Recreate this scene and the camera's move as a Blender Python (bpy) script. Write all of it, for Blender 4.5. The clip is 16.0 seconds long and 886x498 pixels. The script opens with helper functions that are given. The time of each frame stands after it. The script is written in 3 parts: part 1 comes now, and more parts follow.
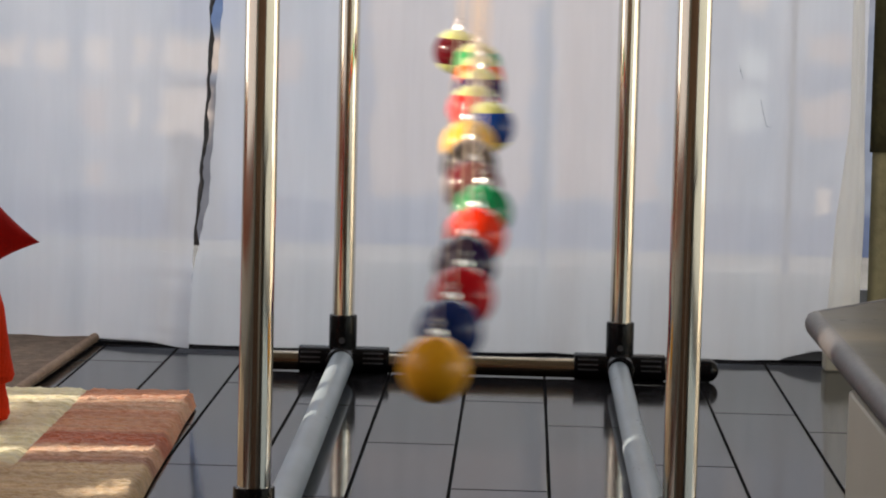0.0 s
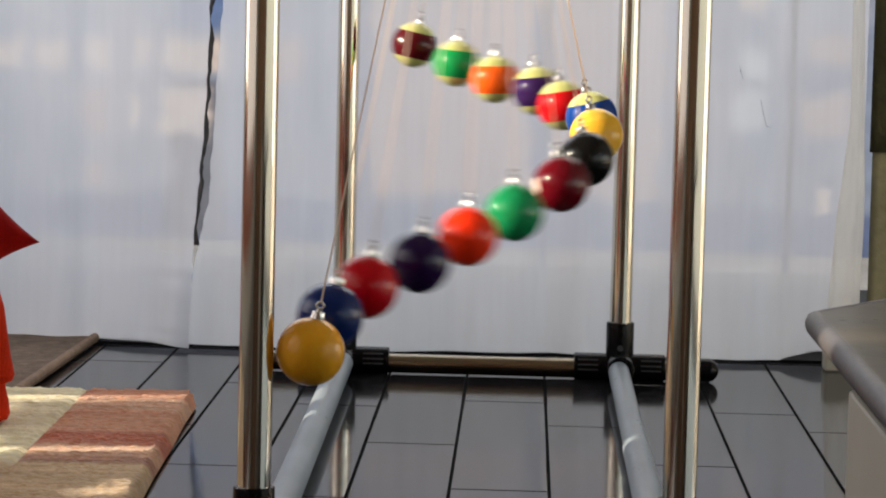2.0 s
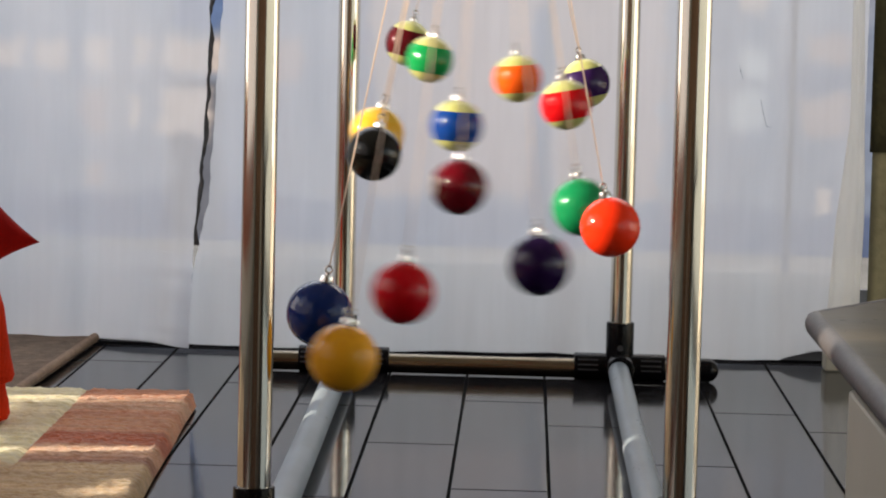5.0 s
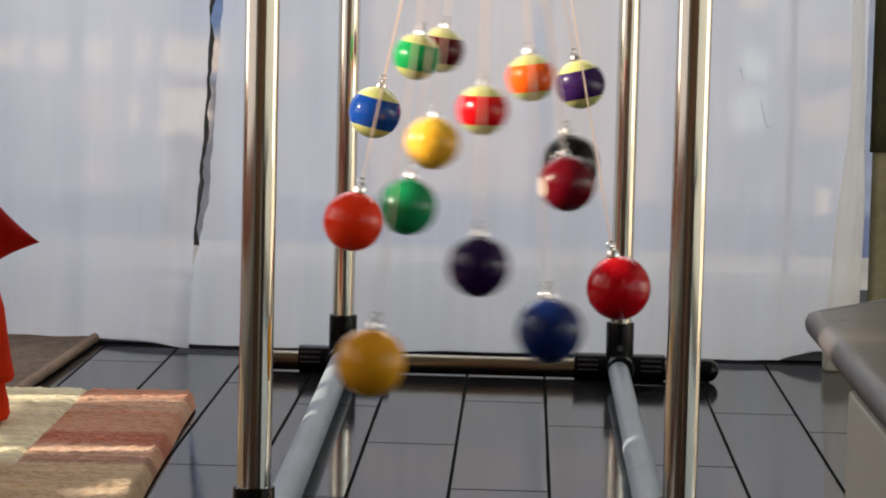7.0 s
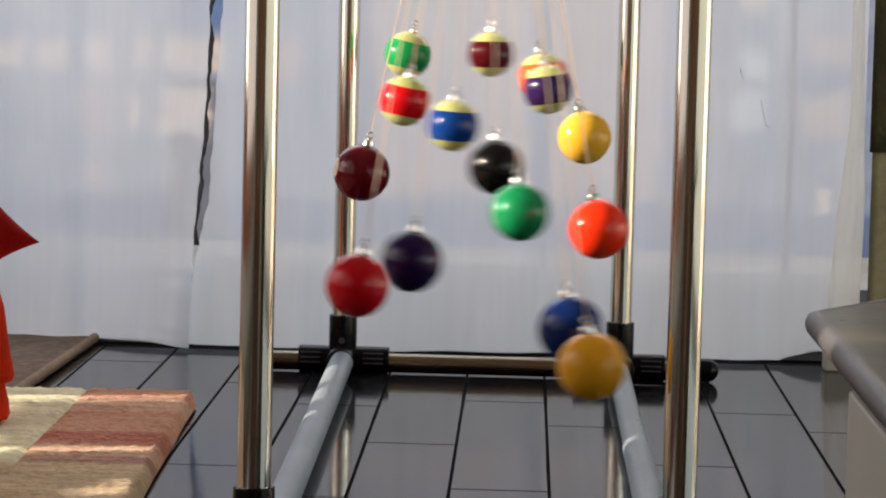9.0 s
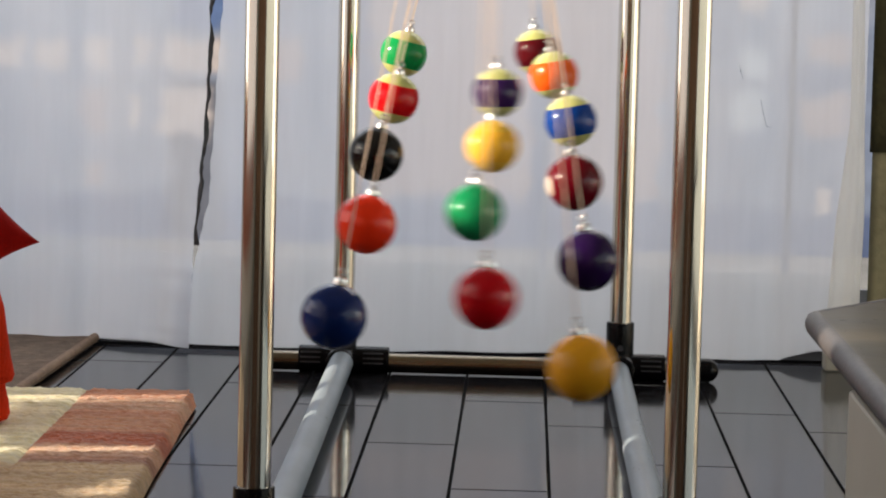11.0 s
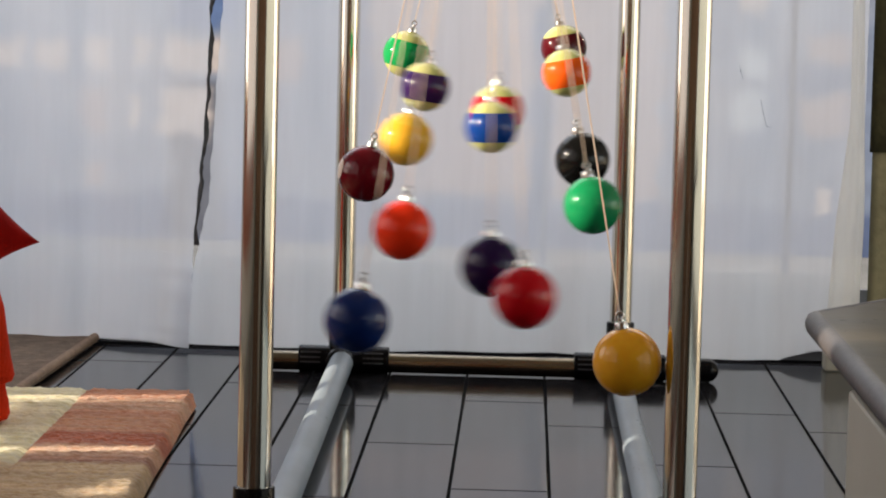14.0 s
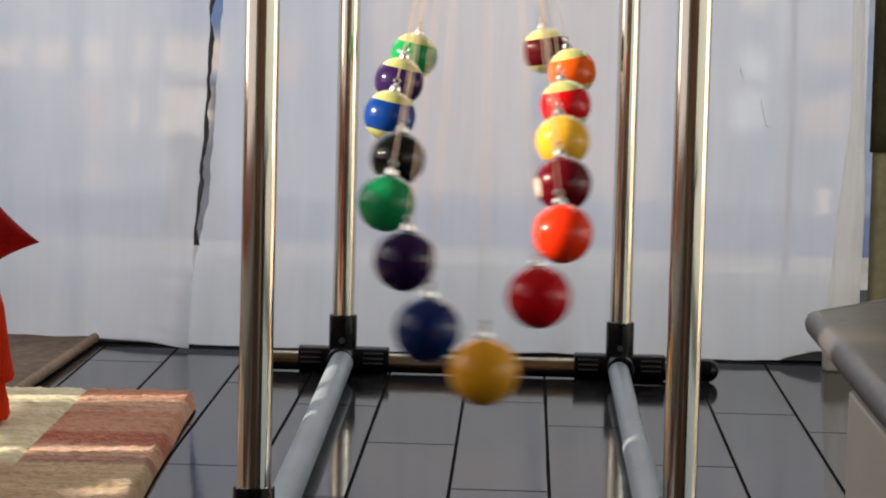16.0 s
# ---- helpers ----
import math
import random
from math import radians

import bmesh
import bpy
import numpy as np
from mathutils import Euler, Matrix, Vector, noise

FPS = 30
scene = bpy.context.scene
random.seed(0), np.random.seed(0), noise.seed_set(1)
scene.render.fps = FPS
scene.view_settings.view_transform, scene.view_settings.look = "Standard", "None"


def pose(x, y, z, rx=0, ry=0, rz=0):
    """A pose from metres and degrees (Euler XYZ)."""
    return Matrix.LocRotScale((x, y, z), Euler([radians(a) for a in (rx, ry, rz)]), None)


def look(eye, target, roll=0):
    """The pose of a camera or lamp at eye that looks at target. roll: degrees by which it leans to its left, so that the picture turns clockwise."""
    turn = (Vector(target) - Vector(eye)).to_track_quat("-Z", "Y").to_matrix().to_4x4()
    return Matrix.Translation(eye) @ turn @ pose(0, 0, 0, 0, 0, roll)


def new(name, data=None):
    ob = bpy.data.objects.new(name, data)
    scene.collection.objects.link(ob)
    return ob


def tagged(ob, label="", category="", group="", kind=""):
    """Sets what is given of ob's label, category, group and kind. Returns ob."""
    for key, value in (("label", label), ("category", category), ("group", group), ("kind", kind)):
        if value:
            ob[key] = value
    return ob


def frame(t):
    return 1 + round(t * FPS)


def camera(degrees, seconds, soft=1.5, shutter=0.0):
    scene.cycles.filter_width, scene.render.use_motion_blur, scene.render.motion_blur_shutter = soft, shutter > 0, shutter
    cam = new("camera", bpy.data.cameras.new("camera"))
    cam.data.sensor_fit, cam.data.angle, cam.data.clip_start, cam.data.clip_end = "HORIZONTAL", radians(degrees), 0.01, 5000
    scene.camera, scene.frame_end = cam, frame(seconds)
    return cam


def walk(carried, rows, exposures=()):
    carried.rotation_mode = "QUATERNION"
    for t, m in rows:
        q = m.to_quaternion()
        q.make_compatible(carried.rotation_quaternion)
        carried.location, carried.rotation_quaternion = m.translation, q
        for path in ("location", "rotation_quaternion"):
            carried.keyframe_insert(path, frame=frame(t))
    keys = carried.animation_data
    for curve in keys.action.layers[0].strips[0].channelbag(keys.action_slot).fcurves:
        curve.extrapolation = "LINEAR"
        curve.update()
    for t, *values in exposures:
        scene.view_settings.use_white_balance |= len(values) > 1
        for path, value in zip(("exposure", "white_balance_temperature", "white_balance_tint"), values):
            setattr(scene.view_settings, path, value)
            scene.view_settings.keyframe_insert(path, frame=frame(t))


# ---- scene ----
# Metres; y runs away from the camera along the floor planks, z is up.
EYE = (0.0, 0.0, 0.495)
cam = camera(17.82, 16.0, soft=2.0, shutter=0.32)
CAM_POSE = look(EYE, (EYE[0] - 0.0278, EYE[1] + 0.9953, EYE[2] - 0.0925), 1.4)
walk(cam, [(0.0, CAM_POSE), (16.0, CAM_POSE)])

# ---- world, sun and window light ----
SUN_ELEV, SUN_AZ = radians(18), radians(192)   # azimuth of the sun, from +x towards +y
world = bpy.data.worlds.new("daylight")
scene.world = world
world.use_nodes = True
wn = world.node_tree
sky = wn.nodes.new("ShaderNodeTexSky")
sky.sky_type, sky.sun_disc = "NISHITA", False
sky.sun_elevation, sky.sun_rotation = SUN_ELEV, radians(90) - SUN_AZ
wn.links.new(sky.outputs[0], wn.nodes["Background"].inputs[0])
wn.nodes["Background"].inputs[1].default_value = 0.067

sun = new("sun", bpy.data.lights.new("sun", "SUN"))
sun.data.energy, sun.data.angle, sun.data.color = 5.0, radians(0.6), (1.0, 0.86, 0.66)
SUN_DIR = Vector((math.cos(SUN_AZ) * math.cos(SUN_ELEV), math.sin(SUN_AZ) * math.cos(SUN_ELEV), math.sin(SUN_ELEV)))
sun.matrix_world = look(SUN_DIR * 6, (0, 0, 0))


def window_lamp(name, eye, target, w, h, power, color):
    lamp = new(name, bpy.data.lights.new(name, "AREA"))
    lamp.data.shape, lamp.data.size, lamp.data.size_y = "RECTANGLE", w, h
    lamp.data.energy, lamp.data.color = power, color
    lamp.matrix_world = look(eye, target)
    return lamp


window_lamp("window_light", (-1.59, 1.35, 1.11), (0.0, 1.35, 1.11), 2.1, 1.68, 5.5, (1.0, 0.97, 0.93))
window_lamp("window_light", (-1.59, 2.85, 0.76), (0.0, 2.85, 0.76), 0.8, 0.8, 3.3, (1.0, 0.95, 0.90))
# wide east lamp is added fill, standing in for a bright pale wall
window_lamp("window_light", (1.79, 0.80, 0.66), (0.0, 0.80, 0.66), 3.3, 1.2, 5.3, (1.0, 0.99, 0.88))
window_lamp("window_light", (1.79, 2.72, 0.46), (0.0, 2.72, 0.46), 0.7, 0.5, 2.0, (1.0, 0.98, 0.90))
# open sky over the street, outside the curtained window and above the view
window_lamp("sky_light", (-1.1, 5.3, 1.75), (-1.1, 3.80, 0.25), 2.2, 1.6, 37.5, (0.875, 0.93, 1.0))
window_lamp("sky_light", (1.1, 5.3, 1.75), (1.1, 3.80, 0.25), 2.2, 1.6, 37, (1.0, 0.918, 0.82))
scene.view_settings.exposure = 0.58


# ---- materials ----
def nodes_of(name):
    m = bpy.data.materials.new(name)
    m.use_nodes = True
    return m, m.node_tree, m.node_tree.nodes["Principled BSDF"]


def noise_node(nt, scale, detail=4.0, stretch=None, coord="Object"):
    tc = nt.nodes.new("ShaderNodeTexCoord")
    n = nt.nodes.new("ShaderNodeTexNoise")
    n.inputs["Scale"].default_value, n.inputs["Detail"].default_value = scale, detail
    if stretch:
        mp = nt.nodes.new("ShaderNodeMapping")
        mp.inputs["Scale"].default_value = stretch
        nt.links.new(tc.outputs[coord], mp.inputs["Vector"])
        nt.links.new(mp.outputs[0], n.inputs["Vector"])
    else:
        nt.links.new(tc.outputs[coord], n.inputs["Vector"])
    return n


def ramp_node(nt, stops, interpolation="LINEAR"):
    r = nt.nodes.new("ShaderNodeValToRGB")
    r.color_ramp.interpolation = interpolation
    while len(r.color_ramp.elements) < len(stops):
        r.color_ramp.elements.new(0.5)
    for e, (p, c) in zip(r.color_ramp.elements, stops):
        e.position, e.color = p, (*c, 1)
    return r


def surface(name, color, rough=0.5, metal=0.0, scale=8.0, vary=0.12, bump=0.0, bump_scale=120.0, rough_vary=0.1,
            stretch=None, coat=0.0, sheen=0.0, spec=0.5):
    """Base colour varied at two scales, roughness varied, optional fine relief."""
    m, nt, p = nodes_of(name)
    n = noise_node(nt, scale, 5.0, stretch)
    lo = tuple(c * (1 - vary) for c in color)
    hi = tuple(min(1, c * (1 + vary)) for c in color)
    r = ramp_node(nt, [(0.3, lo), (0.7, hi)])
    nt.links.new(n.outputs["Fac"], r.inputs[0])
    fine = noise_node(nt, scale * 9, 3.0, stretch)
    mix = nt.nodes.new("ShaderNodeMixRGB")
    mix.blend_type = "OVERLAY"
    mix.inputs[0].default_value = min(1.0, vary * 1.5)
    nt.links.new(r.outputs[0], mix.inputs[1])
    nt.links.new(fine.outputs["Fac"], mix.inputs[2])
    nt.links.new(mix.outputs[0], p.inputs["Base Color"])
    mr = nt.nodes.new("ShaderNodeMapRange")
    mr.inputs["To Min"].default_value = max(0.02, rough - rough_vary)
    mr.inputs["To Max"].default_value = min(1.0, rough + rough_vary)
    nt.links.new(fine.outputs["Fac"], mr.inputs["Value"])
    nt.links.new(mr.outputs[0], p.inputs["Roughness"])
    p.inputs["Metallic"].default_value = metal
    p.inputs["Coat Weight"].default_value = coat
    p.inputs["Sheen Weight"].default_value = sheen
    p.inputs["Specular IOR Level"].default_value = spec
    if bump:
        bn = noise_node(nt, bump_scale, 4.0, stretch)
        b = nt.nodes.new("ShaderNodeBump")
        b.inputs["Strength"].default_value, b.inputs["Distance"].default_value = bump, 0.004
        nt.links.new(bn.outputs["Fac"], b.inputs["Height"])
        nt.links.new(b.outputs[0], p.inputs["Normal"])
    return m


def plank_material():
    m, nt, p = nodes_of("dark_plank")
    info = nt.nodes.new("ShaderNodeObjectInfo")
    n = noise_node(nt, 9.0, 6.0, (6.0, 0.6, 1.0))
    add = nt.nodes.new("ShaderNodeMath")
    add.operation = "MULTIPLY_ADD"
    add.inputs[1].default_value, add.inputs[2].default_value = 0.35, 0.0
    nt.links.new(info.outputs["Random"], add.inputs[0])
    s = nt.nodes.new("ShaderNodeMath")
    nt.links.new(n.outputs["Fac"], s.inputs[0])
    nt.links.new(add.outputs[0], s.inputs[1])
    r = ramp_node(nt, [(0.3, (0.009, 0.009, 0.011)), (0.95, (0.024, 0.023, 0.026))])
    nt.links.new(s.outputs[0], r.inputs[0])
    nt.links.new(r.outputs[0], p.inputs["Base Color"])
    smudge = noise_node(nt, 5.0, 5.0)
    mr = nt.nodes.new("ShaderNodeMapRange")
    mr.inputs["To Min"].default_value, mr.inputs["To Max"].default_value = 0.05, 0.13
    nt.links.new(smudge.outputs["Fac"], mr.inputs["Value"])
    nt.links.new(mr.outputs[0], p.inputs["Roughness"])
    p.inputs["Specular IOR Level"].default_value = 0.25
    b = nt.nodes.new("ShaderNodeBump")
    b.inputs["Strength"].default_value, b.inputs["Distance"].default_value = 0.06, 0.002
    bn = noise_node(nt, 14.0, 2.0, (2.0, 0.7, 1.0))
    nt.links.new(bn.outputs["Fac"], b.inputs["Height"])
    nt.links.new(b.outputs[0], p.inputs["Normal"])
    return m


def sheer_material(name, opaque, color):
    """Thin woven cloth: part open weave, part cloth that scatters light both ways."""
    m = bpy.data.materials.new(name)
    m.use_nodes = True
    nt = m.node_tree
    nt.nodes.clear()
    out = nt.nodes.new("ShaderNodeOutputMaterial")
    clear = nt.nodes.new("ShaderNodeBsdfTransparent")
    diff, trans = nt.nodes.new("ShaderNodeBsdfDiffuse"), nt.nodes.new("ShaderNodeBsdfTranslucent")
    n = noise_node(nt, 3.0, 4.0, (3.0, 1.0, 0.6))
    r = ramp_node(nt, [(0.3, tuple(c * 0.91 for c in color)), (0.7, color)])
    nt.links.new(n.outputs["Fac"], r.inputs[0])
    for s in (diff, trans):
        nt.links.new(r.outputs[0], s.inputs["Color"])
    weave = noise_node(nt, 22.0, 3.0, (3.0, 1.0, 0.25))
    mr = nt.nodes.new("ShaderNodeMapRange")
    mr.inputs["To Min"].default_value, mr.inputs["To Max"].default_value = opaque - 0.05, opaque + 0.05
    nt.links.new(weave.outputs["Fac"], mr.inputs["Value"])
    a, b = nt.nodes.new("ShaderNodeMixShader"), nt.nodes.new("ShaderNodeMixShader")
    a.inputs[0].default_value = 0.62
    nt.links.new(diff.outputs[0], a.inputs[1])
    nt.links.new(trans.outputs[0], a.inputs[2])
    nt.links.new(mr.outputs[0], b.inputs[0])
    nt.links.new(clear.outputs[0], b.inputs[1])
    nt.links.new(a.outputs[0], b.inputs[2])
    nt.links.new(b.outputs[0], out.inputs[0])
    return m


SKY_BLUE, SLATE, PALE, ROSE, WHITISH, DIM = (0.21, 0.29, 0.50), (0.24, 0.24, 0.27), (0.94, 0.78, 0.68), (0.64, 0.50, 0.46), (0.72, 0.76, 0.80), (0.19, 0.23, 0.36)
# glowing patches for house fronts over the way: x from, to, z from, to, colour
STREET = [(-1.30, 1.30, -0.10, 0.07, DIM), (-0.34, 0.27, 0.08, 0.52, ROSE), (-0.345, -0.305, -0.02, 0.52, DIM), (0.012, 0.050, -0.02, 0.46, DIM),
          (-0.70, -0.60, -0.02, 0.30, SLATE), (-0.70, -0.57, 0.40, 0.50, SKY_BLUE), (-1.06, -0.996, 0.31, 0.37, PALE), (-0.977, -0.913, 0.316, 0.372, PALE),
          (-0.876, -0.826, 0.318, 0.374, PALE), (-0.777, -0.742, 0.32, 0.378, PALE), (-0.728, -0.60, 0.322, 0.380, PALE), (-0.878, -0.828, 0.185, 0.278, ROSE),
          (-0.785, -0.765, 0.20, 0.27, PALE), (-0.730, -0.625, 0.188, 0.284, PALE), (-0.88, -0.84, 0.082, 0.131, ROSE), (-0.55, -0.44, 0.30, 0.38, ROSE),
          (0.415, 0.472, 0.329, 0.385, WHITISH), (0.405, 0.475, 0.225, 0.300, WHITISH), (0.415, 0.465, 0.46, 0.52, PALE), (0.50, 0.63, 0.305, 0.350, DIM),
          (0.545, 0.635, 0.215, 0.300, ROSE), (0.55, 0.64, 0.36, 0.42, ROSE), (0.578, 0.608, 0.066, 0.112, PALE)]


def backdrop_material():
    """Self-lit sheet for the houses over the way, out of focus: blue-grey fronts with pale panels and dark uprights."""
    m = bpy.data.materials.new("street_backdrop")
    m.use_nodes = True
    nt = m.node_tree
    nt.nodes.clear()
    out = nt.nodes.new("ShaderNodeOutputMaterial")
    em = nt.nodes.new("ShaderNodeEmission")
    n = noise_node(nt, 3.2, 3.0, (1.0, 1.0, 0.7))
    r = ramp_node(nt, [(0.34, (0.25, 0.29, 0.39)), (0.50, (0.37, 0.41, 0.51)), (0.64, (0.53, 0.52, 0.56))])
    nt.links.new(n.outputs["Fac"], r.inputs[0])
    tc = nt.nodes.new("ShaderNodeTexCoord")
    wob = noise_node(nt, 16.0, 2.0)
    shift = nt.nodes.new("ShaderNodeMixRGB")
    shift.blend_type = "LINEAR_LIGHT"
    shift.inputs[0].default_value = 0.028
    nt.links.new(tc.outputs["Object"], shift.inputs[1])
    nt.links.new(wob.outputs["Color"], shift.inputs[2])
    sep = nt.nodes.new("ShaderNodeSeparateXYZ")
    nt.links.new(shift.outputs[0], sep.inputs[0])

    def inside(axis, lo, hi, soft):
        """1 between lo and hi, falling off softly on both sides."""
        dist, fade = nt.nodes.new("ShaderNodeMath"), nt.nodes.new("ShaderNodeMapRange")
        gap = nt.nodes.new("ShaderNodeMath")
        gap.operation, dist.operation, fade.interpolation_type = "SUBTRACT", "ABSOLUTE", "SMOOTHSTEP"
        gap.inputs[1].default_value = (lo + hi) / 2
        nt.links.new(sep.outputs[axis], gap.inputs[0])
        nt.links.new(gap.outputs[0], dist.inputs[0])
        nt.links.new(dist.outputs[0], fade.inputs["Value"])
        fade.inputs["From Min"].default_value, fade.inputs["From Max"].default_value = (hi - lo) / 2 - soft, (hi - lo) / 2 + soft
        fade.inputs["To Min"].default_value, fade.inputs["To Max"].default_value = 1.0, 0.0
        return fade

    last = r
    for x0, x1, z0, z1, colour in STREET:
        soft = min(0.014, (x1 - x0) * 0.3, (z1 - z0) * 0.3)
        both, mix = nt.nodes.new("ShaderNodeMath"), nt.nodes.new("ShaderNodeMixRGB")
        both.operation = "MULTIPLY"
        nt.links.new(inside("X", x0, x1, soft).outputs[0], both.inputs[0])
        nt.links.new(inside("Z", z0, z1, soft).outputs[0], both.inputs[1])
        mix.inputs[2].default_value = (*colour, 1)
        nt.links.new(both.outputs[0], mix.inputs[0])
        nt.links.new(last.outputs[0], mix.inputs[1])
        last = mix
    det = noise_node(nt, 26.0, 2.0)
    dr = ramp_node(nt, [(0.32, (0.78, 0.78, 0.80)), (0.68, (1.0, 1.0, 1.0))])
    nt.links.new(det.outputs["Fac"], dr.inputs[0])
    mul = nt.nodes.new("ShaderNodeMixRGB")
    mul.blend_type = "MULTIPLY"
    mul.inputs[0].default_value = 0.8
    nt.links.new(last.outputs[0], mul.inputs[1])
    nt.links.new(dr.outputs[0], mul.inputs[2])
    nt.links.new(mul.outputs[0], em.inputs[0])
    # the street's daylight is put in as emission
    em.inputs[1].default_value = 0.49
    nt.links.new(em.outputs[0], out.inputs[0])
    return m


def rug_material():
    m, nt, p = nodes_of("rug_pile")
    tc = nt.nodes.new("ShaderNodeTexCoord")
    sep = nt.nodes.new("ShaderNodeSeparateXYZ")
    wob = noise_node(nt, 26.0, 3.0)
    nt.links.new(tc.outputs["Object"], sep.inputs[0])
    jit = nt.nodes.new("ShaderNodeMath")
    jit.operation = "MULTIPLY_ADD"
    jit.inputs[1].default_value = 0.020
    nt.links.new(wob.outputs["Fac"], jit.inputs[0])
    nt.links.new(sep.outputs["Y"], jit.inputs[2])
    pos = nt.nodes.new("ShaderNodeMapRange")
    pos.inputs["From Min"].default_value, pos.inputs["From Max"].default_value = -1.10, 0.02
    nt.links.new(jit.outputs[0], pos.inputs["Value"])

    def at(y):
        return (y + 1.10) / 1.12
    sal, pink, mauve, terra, brn, beige = (0.62, 0.25, 0.125), (0.70, 0.39, 0.235), (0.70, 0.33, 0.18), (0.54, 0.13, 0.048), (0.36, 0.14, 0.078), (0.60, 0.41, 0.225)
    right = ramp_node(nt, [(0.0, beige), (at(-0.515), beige), (at(-0.495), brn), (at(-0.455), pink), (at(-0.41), pink), (at(-0.385), terra), (at(-0.325), terra),
                           (at(-0.30), mauve), (at(-0.215), mauve), (at(-0.19), sal), (at(-0.14), pink), (at(-0.085), pink), (at(-0.06), sal)])
    cr, cr2 = (0.92, 0.84, 0.54), (0.87, 0.77, 0.48)
    left = ramp_node(nt, [(0.0, beige), (at(-0.53), beige), (at(-0.50), cr2), (at(-0.455), cr), (at(-0.42), cr2), (at(-0.36), cr), (at(-0.30), cr2), (at(-0.25), cr),
                          (at(-0.19), cr2), (at(-0.14), cr), (at(-0.09), cr2), (at(-0.05), cr)])
    for q in (right, left):
        nt.links.new(pos.outputs[0], q.inputs[0])
    div = nt.nodes.new("ShaderNodeMath")
    div.operation = "GREATER_THAN"
    div.inputs[1].default_value = -0.128
    skew = nt.nodes.new("ShaderNodeMath")
    skew.operation = "MULTIPLY_ADD"
    skew.inputs[1].default_value = -0.0177
    nt.links.new(sep.outputs["Y"], skew.inputs[0])
    nt.links.new(sep.outputs["X"], skew.inputs[2])
    nt.links.new(skew.outputs[0], div.inputs[0])
    mix = nt.nodes.new("ShaderNodeMixRGB")
    nt.links.new(div.outputs[0], mix.inputs[0])
    nt.links.new(left.outputs[0], mix.inputs[1])
    nt.links.new(right.outputs[0], mix.inputs[2])
    fine = noise_node(nt, 170.0, 4.0, (0.8, 1.35, 1.0))
    ov = nt.nodes.new("ShaderNodeMixRGB")
    ov.blend_type = "OVERLAY"
    ov.inputs[0].default_value = 0.6
    nt.links.new(mix.outputs[0], ov.inputs[1])
    nt.links.new(fine.outputs["Fac"], ov.inputs[2])
    rows_noise = noise_node(nt, 60.0, 3.0, (0.10, 1.3, 1.0))
    rows_ramp = ramp_node(nt, [(0.34, (0.62, 0.60, 0.58)), (0.62, (1.0, 1.0, 1.0))])
    nt.links.new(rows_noise.outputs["Fac"], rows_ramp.inputs[0])
    streak = nt.nodes.new("ShaderNodeMixRGB")
    streak.blend_type = "MULTIPLY"
    streak.inputs[0].default_value = 0.75
    nt.links.new(ov.outputs[0], streak.inputs[1])
    nt.links.new(rows_ramp.outputs[0], streak.inputs[2])
    nt.links.new(streak.outputs[0], p.inputs["Base Color"])
    p.inputs["Roughness"].default_value = 0.95
    p.inputs["Sheen Weight"].default_value = 0.3
    p.inputs["Specular IOR Level"].default_value = 0.1
    b = nt.nodes.new("ShaderNodeBump")
    b.inputs["Strength"].default_value, b.inputs["Distance"].default_value = 0.8, 0.004
    nt.links.new(fine.outputs["Fac"], b.inputs["Height"])
    nt.links.new(b.outputs[0], p.inputs["Normal"])
    return m


WALL = surface("wall_paint", (0.72, 0.69, 0.63), 0.8, scale=2.0, vary=0.05, bump=0.15, bump_scale=90)
DARK_WALL = surface("brown_wall", (0.34, 0.19, 0.11), 0.7, scale=3.0, vary=0.2)
CEIL = surface("ceiling_paint", (0.40, 0.35, 0.29), 0.9, scale=2.0, vary=0.04)
GROUT = surface("grout", (0.008, 0.008, 0.009), 0.9, scale=30, spec=0.05)
PLANK = plank_material()
FRAME_PAINT = surface("window_frame_paint", (0.30, 0.34, 0.45), 0.45, scale=6)
RAIL_PAINT = surface("rail_paint", (0.28, 0.31, 0.37), 0.5, scale=6, vary=0.1)
CHROME = surface("polished_steel", (0.70, 0.655, 0.58), 0.11, 1.0, scale=14, vary=0.06, rough_vary=0.03, stretch=(1, 1, 0.15))
# foot bar steel, its colour darkened for the dim room it mirrors
DARK_STEEL = surface("darkened_steel", (0.27, 0.225, 0.165), 0.20, 1.0, scale=14, vary=0.15, rough_vary=0.05, stretch=(0.15, 1, 1))
GREY_TUBE = surface("grey_coated_tube", (0.28, 0.335, 0.385), 0.32, 0.0, scale=9, vary=0.12, bump=0.03, bump_scale=30)
BLACK_PLASTIC = surface("black_plastic", (0.004, 0.004, 0.005), 0.20, scale=30, vary=0.1, rough_vary=0.02, spec=0.16)
# greyer than the joints: paints in the ribs' thin highlights; also the screws
RIB = surface("lightened_black_plastic", (0.06, 0.06, 0.065), 0.22, scale=30, vary=0.1, rough_vary=0.02)
SHEER = sheer_material("sheer_curtain", 0.67, (0.86, 0.87, 0.91))
# hem colours carry the light: left panel's raised, right panel's dimmed
SHEER_HEM = sheer_material("curtain_hem", 0.78, (0.90, 0.93, 0.97))
DIM_HEM = sheer_material("dimmed_hem", 0.78, (0.86, 0.88, 0.89))
SHEER_DENSE = sheer_material("gathered_curtain", 0.64, (0.97, 0.96, 0.92))
SEAM = surface("dark_seam", (0.075, 0.080, 0.090), 0.8, scale=40, vary=0.35)
RUG = rug_material()
RUG_BACK = surface("rug_backing", (0.16, 0.11, 0.07), 0.9, scale=60, vary=0.25)
